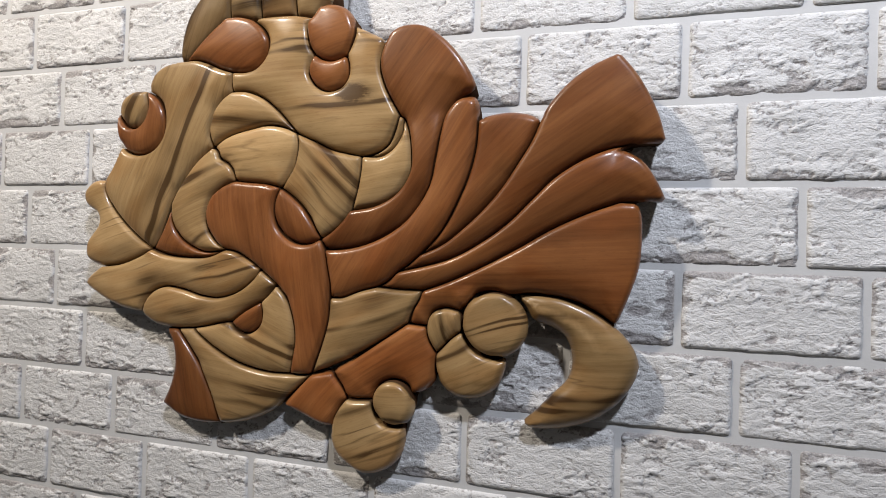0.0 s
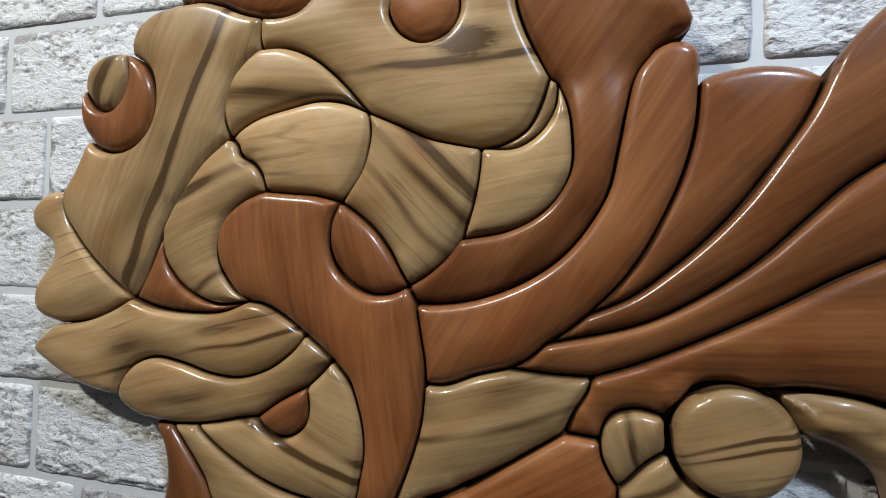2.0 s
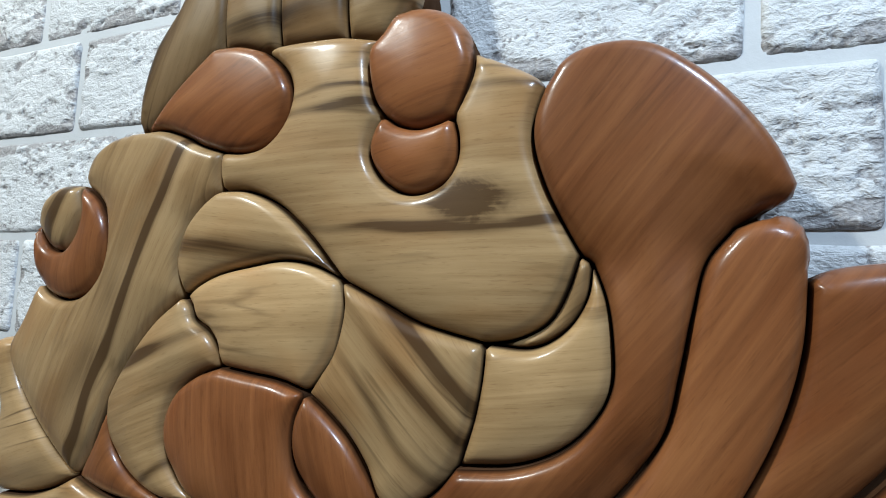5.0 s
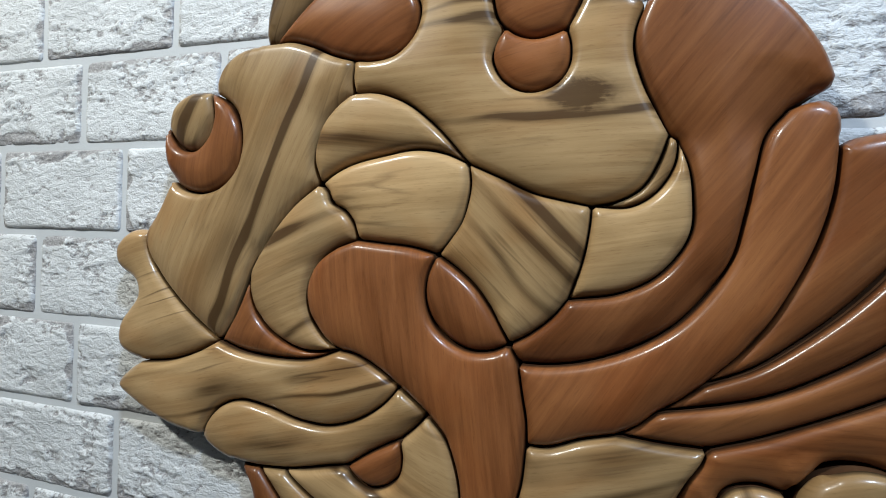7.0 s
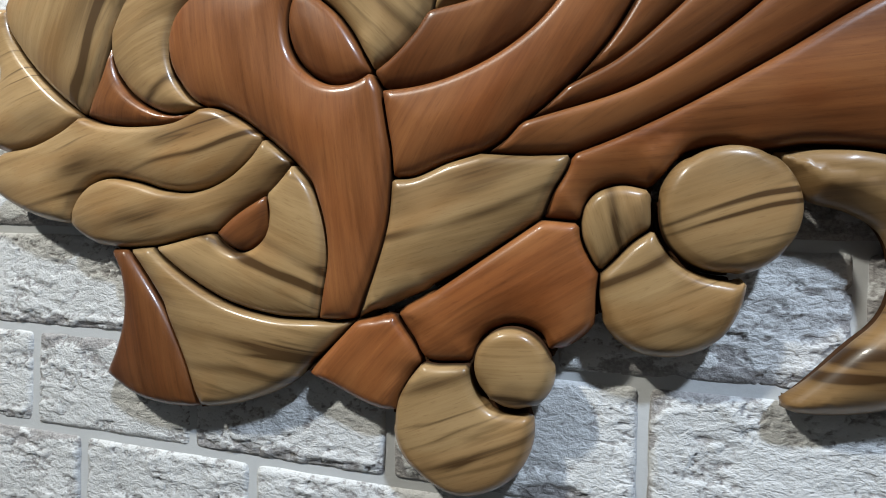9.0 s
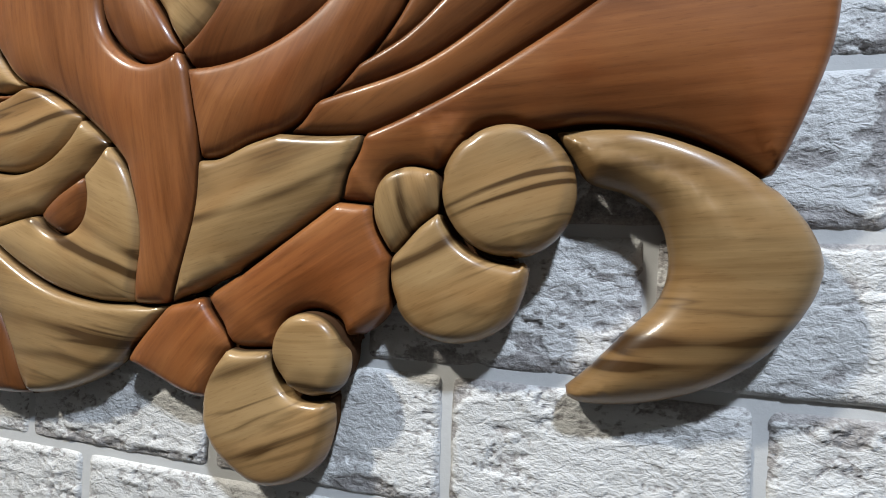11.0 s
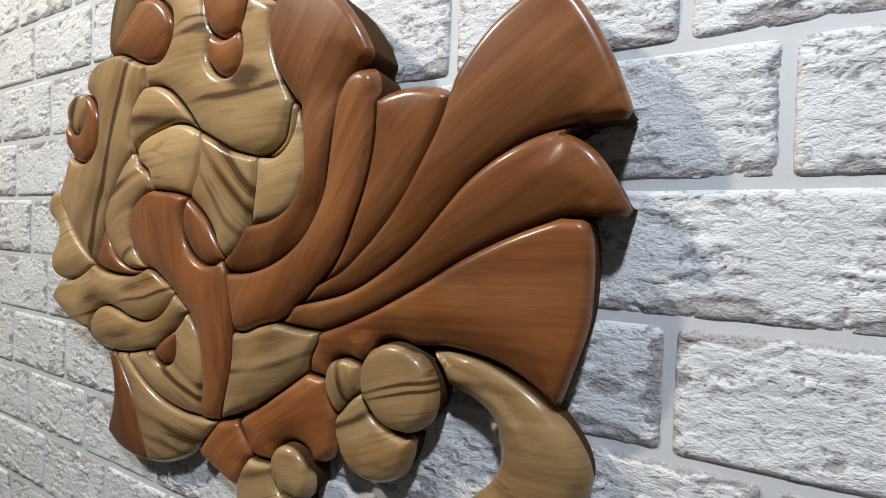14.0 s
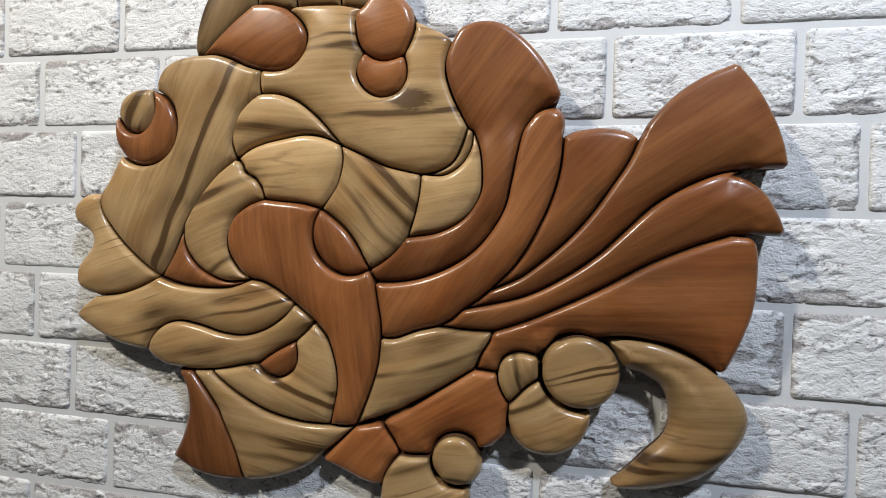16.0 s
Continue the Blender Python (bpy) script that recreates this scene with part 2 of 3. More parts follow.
# joints of the scales, in millimetres across and up from the middle
pin(curl=(-432, 116), S=(-399, 72), B=(-310, 130), C=(-333, 63), D=(-277, 0), E=(-223, 100))
pin(U=(-237, 35), V=(-176, 147), V2=(-170, 143), Z=(-270, -13))
# joints of the fins, in millimetres across and up from the middle
pin(At=(-86, 176), Bt=(-109, 160), Bt2=(-83, 157), Ct=(-82, 139), K=(-12, 136), Cx=(-149, -16))
pin(Dx=(-176, -37), Ex=(-202, -56), Dt=(67, 200), Dr=(115, 109), Drl=(83, 108), Et=(72, 102))
pin(Er=(117, 48), Erl=(72, 46), Ft=(89, 45), Fb=(71, -85), I=(-145, -58))
# joints of the belly, in millimetres across and up from the middle
pin(O=(-163, -98), M=(-261, -163), p1=(-240, -195), p2=(-260, -234), p3=(-330, -212), b1=(-207, -194))
pin(b2=(-166, -223), o1=(-157, -183), r1=(-128, -160), r2=(-127, -131), r3=(-139, -100), sl=(-99, -80))
pin(cl=(-97, -103), cr=(-46, -132), ht=(-35, -57), hr=(96, -128), hb=(-25, -203))
run("lip", "F", (-607, 61), (-598, 40), (-580, 19), (-557, -1))
run("lip", "mouth", (-629, 73), (-645, 58), (-644, 42), (-624, 28), (-621, 16), (-642, -13), (-643, -34))
run("mouth", "F", (-583, -41), (-554, -31))
run("e1", "crl", (-523, 214), (-508, 224))
run("e1", "e2", (-517, 181), (-506, 159), (-510, 132), (-527, 114), (-549, 108), (-568, 112))
run("e2", "lip", (-594, 92))
run("F", "rtip", (-515, 3), (-503, 27))
run("rtip", "curl", (-489, 57), (-475, 77), (-455, 99))
run("rtip", "M2", (-497, 25), (-490, 5), (-474, -10), (-448, -20))
run("F", "M2", (-508, -26), (-476, -29), (-441, -27))
run("curl", "A2", (-436, 137), (-429, 161), (-416, 176))
run("A2", "A1", (-404, 195))
run("td", "A1", (-458, 229), (-440, 224), (-422, 216))
run("curl", "B", (-423, 122), (-403, 131), (-377, 137), (-351, 141), (-329, 138))
run("A2", "B", (-381, 184), (-358, 175), (-335, 157), (-319, 140))
run("curl", "S", (-425, 109), (-422, 101), (-410, 94), (-402, 83))
run("B", "C", (-308, 117), (-310, 102), (-315, 87), (-324, 74))
run("S", "C", (-377, 70), (-354, 68))
run("S", "M2", (-417, 65), (-434, 52), (-442, 35), (-442, 19), (-436, 2), (-425, -11))
run("C", "D", (-318, 53), (-302, 39), (-287, 18))
run("D", "C", (-290, -6), (-307, -7), (-323, 0), (-335, 12), (-341, 30), (-340, 47))
run("B", "E", (-287, 120), (-263, 109), (-243, 104))
run("E", "U", (-224, 85), (-228, 62))
run("D", "U", (-262, 9), (-247, 22))
run("E", "V", (-206, 104), (-191, 113), (-182, 129))
run("V2", "E", (-172, 127), (-182, 110), (-198, 100))
run("V2", "U", (-163, 125), (-160, 106), (-160, 86), (-167, 69), (-181, 53), (-204, 41))
run("W", "V", (-199, 215), (-199, 201), (-193, 181), (-184, 162))
run("D", "Z", (-273, -7))
run("Z", "G", (-266, -36), (-263, -54))
run("G", "H", (-266, -102), (-276, -136))
run("T", "H", (-305, -172))
run("T", "R", (-315, -151), (-311, -127), (-314, -100), (-324, -76))
run("R", "L", (-349, -51))
run("L", "M2", (-381, -28), (-400, -19))
run("mouth", "chin", (-643, -69), (-624, -84), (-589, -99))
run("chin", "L", (-543, -91), (-528, -76), (-508, -69), (-480, -72), (-451, -79), (-423, -80), (-396, -71), (-375, -56))
run("chin", "bl", (-532, -118), (-511, -124))
run("ck", "dr1", (-444, -119), (-419, -113))
run("dr1", "dr2", (-382, -94))
run("dr2", "R", (-349, -72))
run("dr2", "dr1", (-358, -97), (-361, -111), (-371, -121), (-384, -125), (-397, -120))
run("ck", "T", (-453, -133), (-428, -149), (-395, -164), (-354, -172))
run("bl", "rf3", (-478, -140), (-454, -173), (-434, -213))
run("rf", "rf2", (-498, -147), (-495, -174), (-504, -206))
run("rf2", "rf3", (-487, -245), (-454, -250))
run("rf3", "H", (-387, -240), (-347, -222), (-314, -194))
run("td", "c1", (-455, 245), (-431, 264))
run("c1", "td2", (-390, 278))
run("c2", "c3", (-339, 275))
run("c3", "Y", (-300, 272))
run("td2", "A1", (-357, 260), (-349, 244), (-353, 227), (-367, 213), (-384, 209))
run("Y", "j1", (-294, 262), (-294, 245), (-291, 232))
run("Y", "X", (-277, 280), (-262, 281), (-247, 276), (-238, 267))
run("j1", "j2", (-276, 218), (-264, 215), (-252, 217))
run("j2", "X", (-235, 236), (-232, 246))
run("j2", "j1", (-240, 209), (-241, 195), (-249, 184), (-263, 179), (-276, 181), (-288, 190), (-294, 204), (-291, 216))
run("X", "W", (-224, 250), (-206, 241))
run("W", "At", (-181, 244), (-163, 248), (-145, 245), (-127, 233), (-110, 216), (-95, 195))
run("At", "Bt", (-91, 172))
run("Z", "Bt", (-248, -12), (-223, -7), (-193, 5), (-168, 22), (-150, 43), (-137, 67), (-131, 95), (-126, 122), (-120, 145))
run("Bt", "Bt2", (-99, 164), (-88, 164))
run("Bt2", "Ct", (-82, 147))
run("Ct", "Cx", (-84, 109), (-91, 79), (-105, 45), (-123, 13))
run("Cx", "Dx", (-162, -27))
run("Dx", "Ex", (-188, -48))
run("Ct", "K", (-66, 143), (-46, 145), (-26, 142))
run("K", "Cx", (-21, 114), (-36, 89), (-53, 63), (-73, 39), (-96, 17), (-120, -2))
run("K", "Dt", (0, 154), (20, 175), (41, 189))
run("Dt", "Dr", (84, 179), (98, 155), (108, 132))
run("Dr", "Drl", (104, 109))
run("Drl", "Dx", (60, 103), (32, 91), (3, 72), (-21, 48), (-46, 23), (-77, 0), (-114, -20))
run("Et", "Er", (93, 88), (107, 68))
run("Er", "Erl", (100, 48))
run("Erl", "I", (39, 34), (1, 16), (-34, -5), (-76, -28), (-116, -47))
run("Ft", "Fb", (93, 31), (94, 5), (92, -22), (84, -50))
run("Fb", "ht", (49, -71), (29, -62), (4, -57), (-19, -55))
run("I", "O", (-148, -67), (-157, -83))
run("G", "Ex", (-247, -71), (-224, -62))
run("Ex", "I", (-173, -58))
run("O", "H", (-179, -109), (-200, -123), (-230, -141), (-258, -154))
run("O", "r3", (-151, -99))
run("r3", "sl", (-137, -90), (-131, -82), (-122, -78), (-114, -77))
run("sl", "ht", (-94, -72), (-85, -61), (-73, -56), (-59, -55), (-46, -58))
run("r3", "r2", (-138, -109), (-133, -121))
run("cl", "r2", (-109, -112), (-120, -124))
run("r2", "cr", (-127, -146), (-122, -163), (-109, -176), (-90, -180), (-72, -176), (-57, -165), (-49, -148))
run("cr", "cl", (-57, -132), (-72, -129), (-86, -120))
run("cr", "ht", (-36, -123), (-26, -108), (-22, -92), (-25, -77), (-30, -65))
run("M", "O", (-238, -150), (-200, -124), (-180, -110))
run("r2", "r1", (-128, -144))
run("r1", "o1", (-135, -170), (-147, -179))
run("o1", "b1", (-161, -173), (-170, -168), (-181, -167), (-194, -172), (-203, -182))
run("b1", "p1", (-218, -195), (-230, -196))
run("M", "p1", (-255, -172), (-247, -183))
run("p1", "p2", (-250, -208), (-257, -221))
run("p2", "p3", (-279, -231), (-303, -222))
run("p3", "H", (-310, -191))
run("H", "M", (-277, -167))
run("b2", "p2", (-166, -241), (-173, -261), (-186, -275), (-205, -284), (-220, -285), (-238, -277), (-254, -263), (-260, -246))
run("b2", "o1", (-155, -212), (-152, -200), (-153, -190))
run("b1", "b2", (-205, -203), (-198, -217), (-187, -223))
run("ht", "hr", (-12, -57), (14, -60), (40, -69), (59, -79), (74, -91), (87, -106), (93, -117))
run("hr", "hb", (92, -143), (79, -165), (62, -182), (36, -198), (8, -206), (-17, -207))
run("hb", "ht", (-11, -189), (8, -167), (22, -152), (28, -138), (28, -120), (21, -102), (5, -91), (-15, -84), (-23, -71))
run("crl", "s0", (-482, 257), (-471, 287), (-443, 326))
run("c1", "s1", (-407, 319))
run("c2", "s2", (-363, 311))
run("c3", "s3", (-314, 302))
run("Y", "s4", (-269, 294))
run("s0", "s1", (-422, 397))
run("s1", "s2", (-390, 402), (-372, 399))
run("s2", "s3", (-338, 391), (-322, 384))
run("s3", "s4", (-297, 368), (-283, 358))
run("e2", "pl", (-584, 136), (-585, 152))
run("pl", "e1", (-577, 156), (-567, 146), (-552, 145), (-539, 156), (-533, 172))
run("e1", "pl", (-543, 193), (-558, 192), (-573, 183))


def glide(points, closed=False, step=2.5):
    """A smooth curve (centripetal) through a few points, sampled evenly."""
    p = [np.array(q, float) for q in points]
    if len(p) == 2 and not closed:
        p = [p[0], (p[0] + p[1]) / 2, p[1]]
    ext = [p[-1], *p, p[0], p[1]] if closed else [2 * p[0] - p[1], *p, 2 * p[-1] - p[-2]]
    out = []
    for i in range(1, len(ext) - 2):
        a, b, c, d = ext[i - 1:i + 3]
        k = [0.0]
        for u, v in ((a, b), (b, c), (c, d)):
            k.append(k[-1] + max(np.linalg.norm(v - u), 1e-6) ** 0.5)
        n = max(2, int(np.linalg.norm(c - b) / step))
        for t in np.linspace(k[1], k[2], n, endpoint=False):
            a1 = (k[1] - t) / (k[1] - k[0]) * a + (t - k[0]) / (k[1] - k[0]) * b
            a2 = (k[2] - t) / (k[2] - k[1]) * b + (t - k[1]) / (k[2] - k[1]) * c
            a3 = (k[3] - t) / (k[3] - k[2]) * c + (t - k[2]) / (k[3] - k[2]) * d
            b1 = (k[2] - t) / (k[2] - k[0]) * a1 + (t - k[0]) / (k[2] - k[0]) * a2
            b2 = (k[3] - t) / (k[3] - k[1]) * a2 + (t - k[1]) / (k[3] - k[1]) * a3
            out.append((k[2] - t) / (k[2] - k[1]) * b1 + (t - k[1]) / (k[2] - k[1]) * b2)
    return out


def loop(route):
    """The closed outline along named joints; ~ takes the other one of two curves between the same joints."""
    names = route.split()
    pts = []
    for a, b in zip(names, names[1:]):
        a, other, b = a.strip("~"), b.startswith("~"), b.strip("~")
        if (a, b) in RUN and not other:
            via = RUN[a, b]
        else:
            via = RUN.get((b, a), ())[::-1]
        pts += glide([PIN[a], *via, PIN[b]])
    return np.array(pts)


def distance(pts, ring):
    """How far each point lies from a closed ring."""
    a, b = ring, np.roll(ring, -1, 0)
    ab = b - a
    best = np.full(len(pts), 1e9)
    for i in range(len(a)):
        t = np.clip(((pts - a[i]) @ ab[i]) / max(ab[i] @ ab[i], 1e-9), 0, 1)
        best = np.minimum(best, np.linalg.norm(pts - a[i] - t[:, None] * ab[i], axis=1))
    return best


def inside(pts, ring):
    a, b = ring, np.roll(ring, -1, 0)
    odd = np.zeros(len(pts), bool)
    for i in range(len(a)):
        cross = (a[i, 1] > pts[:, 1]) != (b[i, 1] > pts[:, 1])
        with np.errstate(divide="ignore", invalid="ignore"):
            x = (b[i, 0] - a[i, 0]) * (pts[:, 1] - a[i, 1]) / (b[i, 1] - a[i, 1]) + a[i, 0]
        odd ^= cross & (pts[:, 0] < x)
    return odd


carving = tagged(new("wooden_fish_carving"), "large fish wall carving of fitted olive and red-brown varnished wood pieces", "wall decoration")
carving.location = (0, WALL_Y, MID)
FACE = 37.0            # millimetres from the bricks to the front of the pieces, at the middle
LEAN = 0.048           # the panel leans forward towards its top


PIECES, BACKING = [], []


def carved(name, ring, *rest, **more):
    PIECES.append((name, np.asarray(ring, float), rest, more))


def build_piece(others, name, ring, mat, grain, label="", lift=0.0, round_mm=6.5, drop=8.0, dome=3.0, under_cut=4.5, outer=0.35, cut_side=(0.0, 1.0), bands=(), knot=None, tone=1.0, gap=0.4):
    """One carved piece: a pillow with rounded edges over its outline, and straight sides back to the wall."""
    ring = np.asarray(ring, float)
    turn = np.roll(ring, -1, 0) - np.roll(ring, 1, 0)
    turn /= np.maximum(np.linalg.norm(turn, axis=1), 1e-9)[:, None]
    area = np.sum(ring[:, 0] * np.roll(ring[:, 1], -1) - ring[:, 1] * np.roll(ring[:, 0], -1))
    inward = np.stack([-turn[:, 1], turn[:, 0]], 1) * np.sign(area)

    # the free outer edges swell a little over the outline; the inner ones keep a narrow joint
    free = np.array([min(np.linalg.norm(others - p, axis=1)) for p in ring]) > 4.0
    swell = free.astype(float)
    for _ in range(4):
        swell = (np.roll(swell, 1) + swell + np.roll(swell, -1)) / 3
    ring = ring - inward * (1.7 * np.where(free, swell, 0))[:, None]

    under = ring + inward * np.where(free, 7.0, -1.3)[:, None]
    BACKING.append(under)

    def shrunk(d, keep):
        q = ring + inward * d
        return q[(distance(q, ring) > d * keep) & inside(q, ring)]

    rim = shrunk(gap, 0.9)
    extra = [shrunk(gap + d, 0.985) for d in (0.5, 1.4, 2.8, 4.8, 7.2, 10.0)]
    lo, hi = ring.min(0), ring.max(0)
    gx, gz = np.meshgrid(np.arange(lo[0], hi[0], 4.2), np.arange(lo[1], hi[1], 4.2))
    gx[1::2] += 2.1
    grid = np.stack([gx.ravel(), gz.ravel()], 1)
    grid = grid[inside(grid, ring)]
    grid = grid[distance(grid, ring) > 12.0]
    flat = np.concatenate([rim, *extra, grid])
    n = len(rim)
    cut = geometry.delaunay_2d_cdt([Vector(p) for p in flat], [], [list(range(n))], 1, 1e-4)
    pts = np.array([tuple(v) for v in cut[0]])
    d = np.maximum(distance(pts, ring) - gap, 0)
    # free outer edges are rounded over further than the joints
    near = np.array([np.argmin(((ring - p) ** 2).sum(1)) for p in pts])
    open_edge = swell[near]
    round_mm = round_mm * (1 + outer * open_edge)
    drop = drop * (1 + 1.6 * outer * open_edge)
    s = np.clip(d / round_mm, 0, 1)
    mid = ring.mean(0)
    high = FACE - drop + lift + drop * np.sqrt(np.maximum(1 - (1 - s) ** 2, 0)) + dome * (1 - np.exp(-(d / 19) ** 1.5))
    # the lower edges of the fins are carved away in a long round
    if under_cut:
        low = ring[inward @ np.array(cut_side) > 0.55]
        reach = np.array([np.min(np.linalg.norm(low - p, axis=1)) for p in pts])
        high = high - under_cut * np.exp(-(reach / max(2.1 * under_cut, 12.0)) ** 1.4) * (1 - 0.5 * open_edge)
    high = high + LEAN * pts[:, 1]
    verts = [(x / 1000, -h / 1000, z / 1000) for (x, z), h in zip(pts, high)]
    faces = [tuple(f) for f in cut[2]]
    # straight sides, from the open edges of the front
    count = {}
    for f in faces:
        for a, b in zip(f, f[1:] + f[:1]):
            count[a, b] = count.get((a, b), 0) + 1
    back = {}
    sides = []
    for a, b in [e for e in count if (e[1], e[0]) not in count]:
        for i in (a, b):
            if i not in back:
                back[i] = len(verts)
                j = np.argmin(np.linalg.norm(ring - pts[i], axis=1))
                pull = inward[j] * (4.0 * swell[j] if free[j] else 0)
                verts.append((verts[i][0] + pull[0] / 1000, 0.0, verts[i][2] + pull[1] / 1000))
        sides.append((b, a, back[a], back[b]))
    me = bpy.data.meshes.new(name)
    me.from_pydata(verts, [], faces + sides)
    bm = bmesh.new()
    bm.from_mesh(me)
    bmesh.ops.recalc_face_normals(bm, faces=bm.faces)
    front = max(bm.faces, key=lambda f: abs(f.normal.y) * f.calc_area())
    if front.normal.y > 0:
        bmesh.ops.reverse_faces(bm, faces=bm.faces)
    bm.to_mesh(me)
    bm.free()
    me.polygons.foreach_set("use_smooth", [True] * len(me.polygons))
    co = np.array([(v.co.x * 1000, v.co.z * 1000, v.co.y * 1000) for v in me.vertices])
    c, k = math.cos(radians(grain)), math.sin(radians(grain))
    rel = co[:, :2] - mid
    along, across = rel @ np.array([c, k]), rel @ np.array([-k, c])
    g = me.attributes.new("grain", "FLOAT_VECTOR", "POINT")
    g.data.foreach_set("vector", np.stack([along / 1000, across / 1000, co[:, 2] / 1000], 1).ravel())
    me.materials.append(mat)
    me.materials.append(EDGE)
    # side faces take the wood that is darkened for shade
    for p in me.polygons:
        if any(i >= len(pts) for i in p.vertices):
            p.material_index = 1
    r = me.attributes.new("rim", "FLOAT", "POINT")
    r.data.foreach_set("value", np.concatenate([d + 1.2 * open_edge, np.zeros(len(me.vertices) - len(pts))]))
    ob = new(name, me)
    ob.parent = carving
    # dark bands and a knot, set by one place that they pass through
    def seat(x, z):
        return (x - mid[0]) * c + (z - mid[1]) * k, (z - mid[1]) * c - (x - mid[0]) * k

    for key, band in zip(("band_a", "band_b", "band_c"), [*bands, None, None, None]):
        ob[key] = [float(seat(*band[:2])[1]), float(band[2]), float(band[3])] if band else [0.0, 1.0, 0.0]
    ob["knot"] = [*map(float, seat(*knot[:2])), float(knot[2])] if knot else [0.0, 0.0, 0.0]
    ob["tone"] = float(tone)
    if label:
        tagged(ob, label)
    return ob


def ellipse(cx, cz, rx, rz, lean=0):
    c, k = math.cos(radians(lean)), math.sin(radians(lean))
    n = 90
    return [(cx + c * rx * math.cos(a) - k * rz * math.sin(a), cz + k * rx * math.cos(a) + c * rz * math.sin(a)) for a in np.linspace(0, 2 * math.pi, n, endpoint=False)]


# head and crest
carved("crest_segment", loop("crl s0 s1 c1 td crl"), OLIVE, 62, "dark olive wood crest segment", lift=-4, tone=0.52, bands=[(-470, 290, 14, 0.7)])
carved("crest_segment", loop("c1 s1 s2 c2 td2 c1"), OLIVE, 5, "dark olive wood crest segment", lift=-3, tone=0.60, bands=[(-400, 295, 6, 0.8), (-400, 330, 5, 0.5)])
carved("crest_segment", loop("c2 s2 s3 c3 c2"), OLIVE, 5, "dark olive wood crest segment", lift=-3, tone=0.60, bands=[(-350, 296, 8, 0.8)])
carved("crest_segment", loop("c3 s3 s4 Y c3"), OLIVE, 3, "dark olive wood crest segment", lift=-3, tone=0.72, bands=[(-305, 305, 4, 0.6)])
carved("head_piece", loop("A1 td2 c2 c3 Y j1 ~j2 X W V E B A2 A1"), OLIVE, 2, "olive wood head piece with a dark knot streak", lift=1, dome=3.0, tone=0.97, bands=[(-270, 160, 3, 0.9), (-339, 229, 2.5, 0.9), (-339, 238, 1.5, 0.7)], knot=(-229, 176, 10))
carved("cheek_teardrop", loop("td c1 td2 A1 td"), RED, 28, "red-brown wood teardrop", lift=2, dome=3.0, tone=1.0)
carved("disc", loop("Y X j2 ~j1 Y"), RED, 15, "red-brown wooden disc", lift=4, tone=1.08)
carved("crescent", loop("j1 j2 j1"), RED, 12, "red-brown wooden crescent disc", lift=2, tone=1.08)
carved("forehead", loop("crl td A1 A2 curl rtip F lip e2 ~e1 crl"), OLIVE, 65, "olive wood forehead with long dark grain", lift=0, dome=3.0, tone=0.92, bands=[(-480, 117, 3.5, 1.2), (-455, 172, 2.5, 1.0), (-494, 117, 14, 0.55)])
carved("eye_ring", loop("e1 e2 pl e1"), RED, 80, "red-brown wood eye ring", lift=1)
carved("pupil", loop("e1 pl e1"), OLIVE, 62, "olive wood pupil disc with a dark stripe", lift=2, round_mm=7, tone=0.85, bands=[(-556, 171, 4, 1.2), (-575, 175, 3, 0.7)])
# face
carved("upper_lip", loop("lip F mouth lip"), OLIVE, 20, "olive wood upper lip", lift=-2, tone=0.98, bands=[(-600, -20, 10, 0.35)])
carved("red_wedge", loop("F rtip M2 F"), RED, 60, "thin curved red-brown wood wedge", lift=-2)
carved("lower_lip", loop("mouth F M2 L chin mouth"), OLIVE, 14, "olive wood lower lip", lift=0, tone=0.96, bands=[(-444, -57, 2, 0.9), (-570, -70, 9, 0.35)])
carved("chin_wave", loop("chin L R dr2 ~dr1 ck bl chin"), OLIVE, 15, "wavy olive wood chin piece", lift=-1, tone=0.92, bands=[(-430, -87, 6, 1.0), (-400, -70, 4, 0.5)])
carved("gill", loop("ck dr1 ~dr2 R T ck"), OLIVE, -22, "curved olive wood gill piece", lift=0, tone=1.0, bands=[(-354, -137, 3, 1.1), (-380, -110, 4, 0.4)])
carved("gill_drop", loop("dr1 dr2 dr1"), RED, 30, "red-brown wood drop", lift=0)
carved("throat", loop("bl ck T H rf3 bl"), OLIVE, -8, "olive wood throat piece", lift=-1, tone=0.84, bands=[(-408, -190, 6, 0.7), (-390, -215, 4, 0.5)])
carved("throat_fin", loop("rf bl rf3 rf2 rf"), RED, 100, "dark red-brown wood throat fin", lift=-3, tone=0.68)
# scales and hook
carved("curl", loop("curl S M2 rtip curl"), OLIVE, 24, "curled olive wood scale", lift=0, tone=0.96, bands=[(-434, 86, 4, 1.0), (-455, -2, 3, 1.0), (-470, 40, 4, 0.4)])
carved("brow", loop("curl A2 B curl"), OLIVE, -6, "olive wood brow with a dark lower edge", lift=2, tone=1.02, bands=[(-411, 150, 6, 1.0)])
carved("scale", loop("curl B C S curl"), OLIVE, 4, "plain pale olive wood scale", lift=0, tone=1.12)
carved("scale", loop("B E U D ~C B"), OLIVE, -44, "olive wood scale with dark stripes", lift=0, tone=0.95, bands=[(-252, 90, 5, 1.0), (-287, 99, 4, 0.6), (-262, 42, 4, 0.5)])
carved("scale", loop("E V2 U E"), OLIVE, 10, "plain pale olive wood scale", lift=0, tone=1.12)
carved("scale_rim", loop("E V V2 E"), OLIVE, 40, "thin olive wood rim", lift=-1, tone=0.85, bands=[(-200, 115, 5, 0.5)])
carved("hook", loop("S C ~D Z G H T R L M2 S"), RED, 97, "S-shaped red-brown wood hook", lift=1, dome=3.0, tone=1.10)
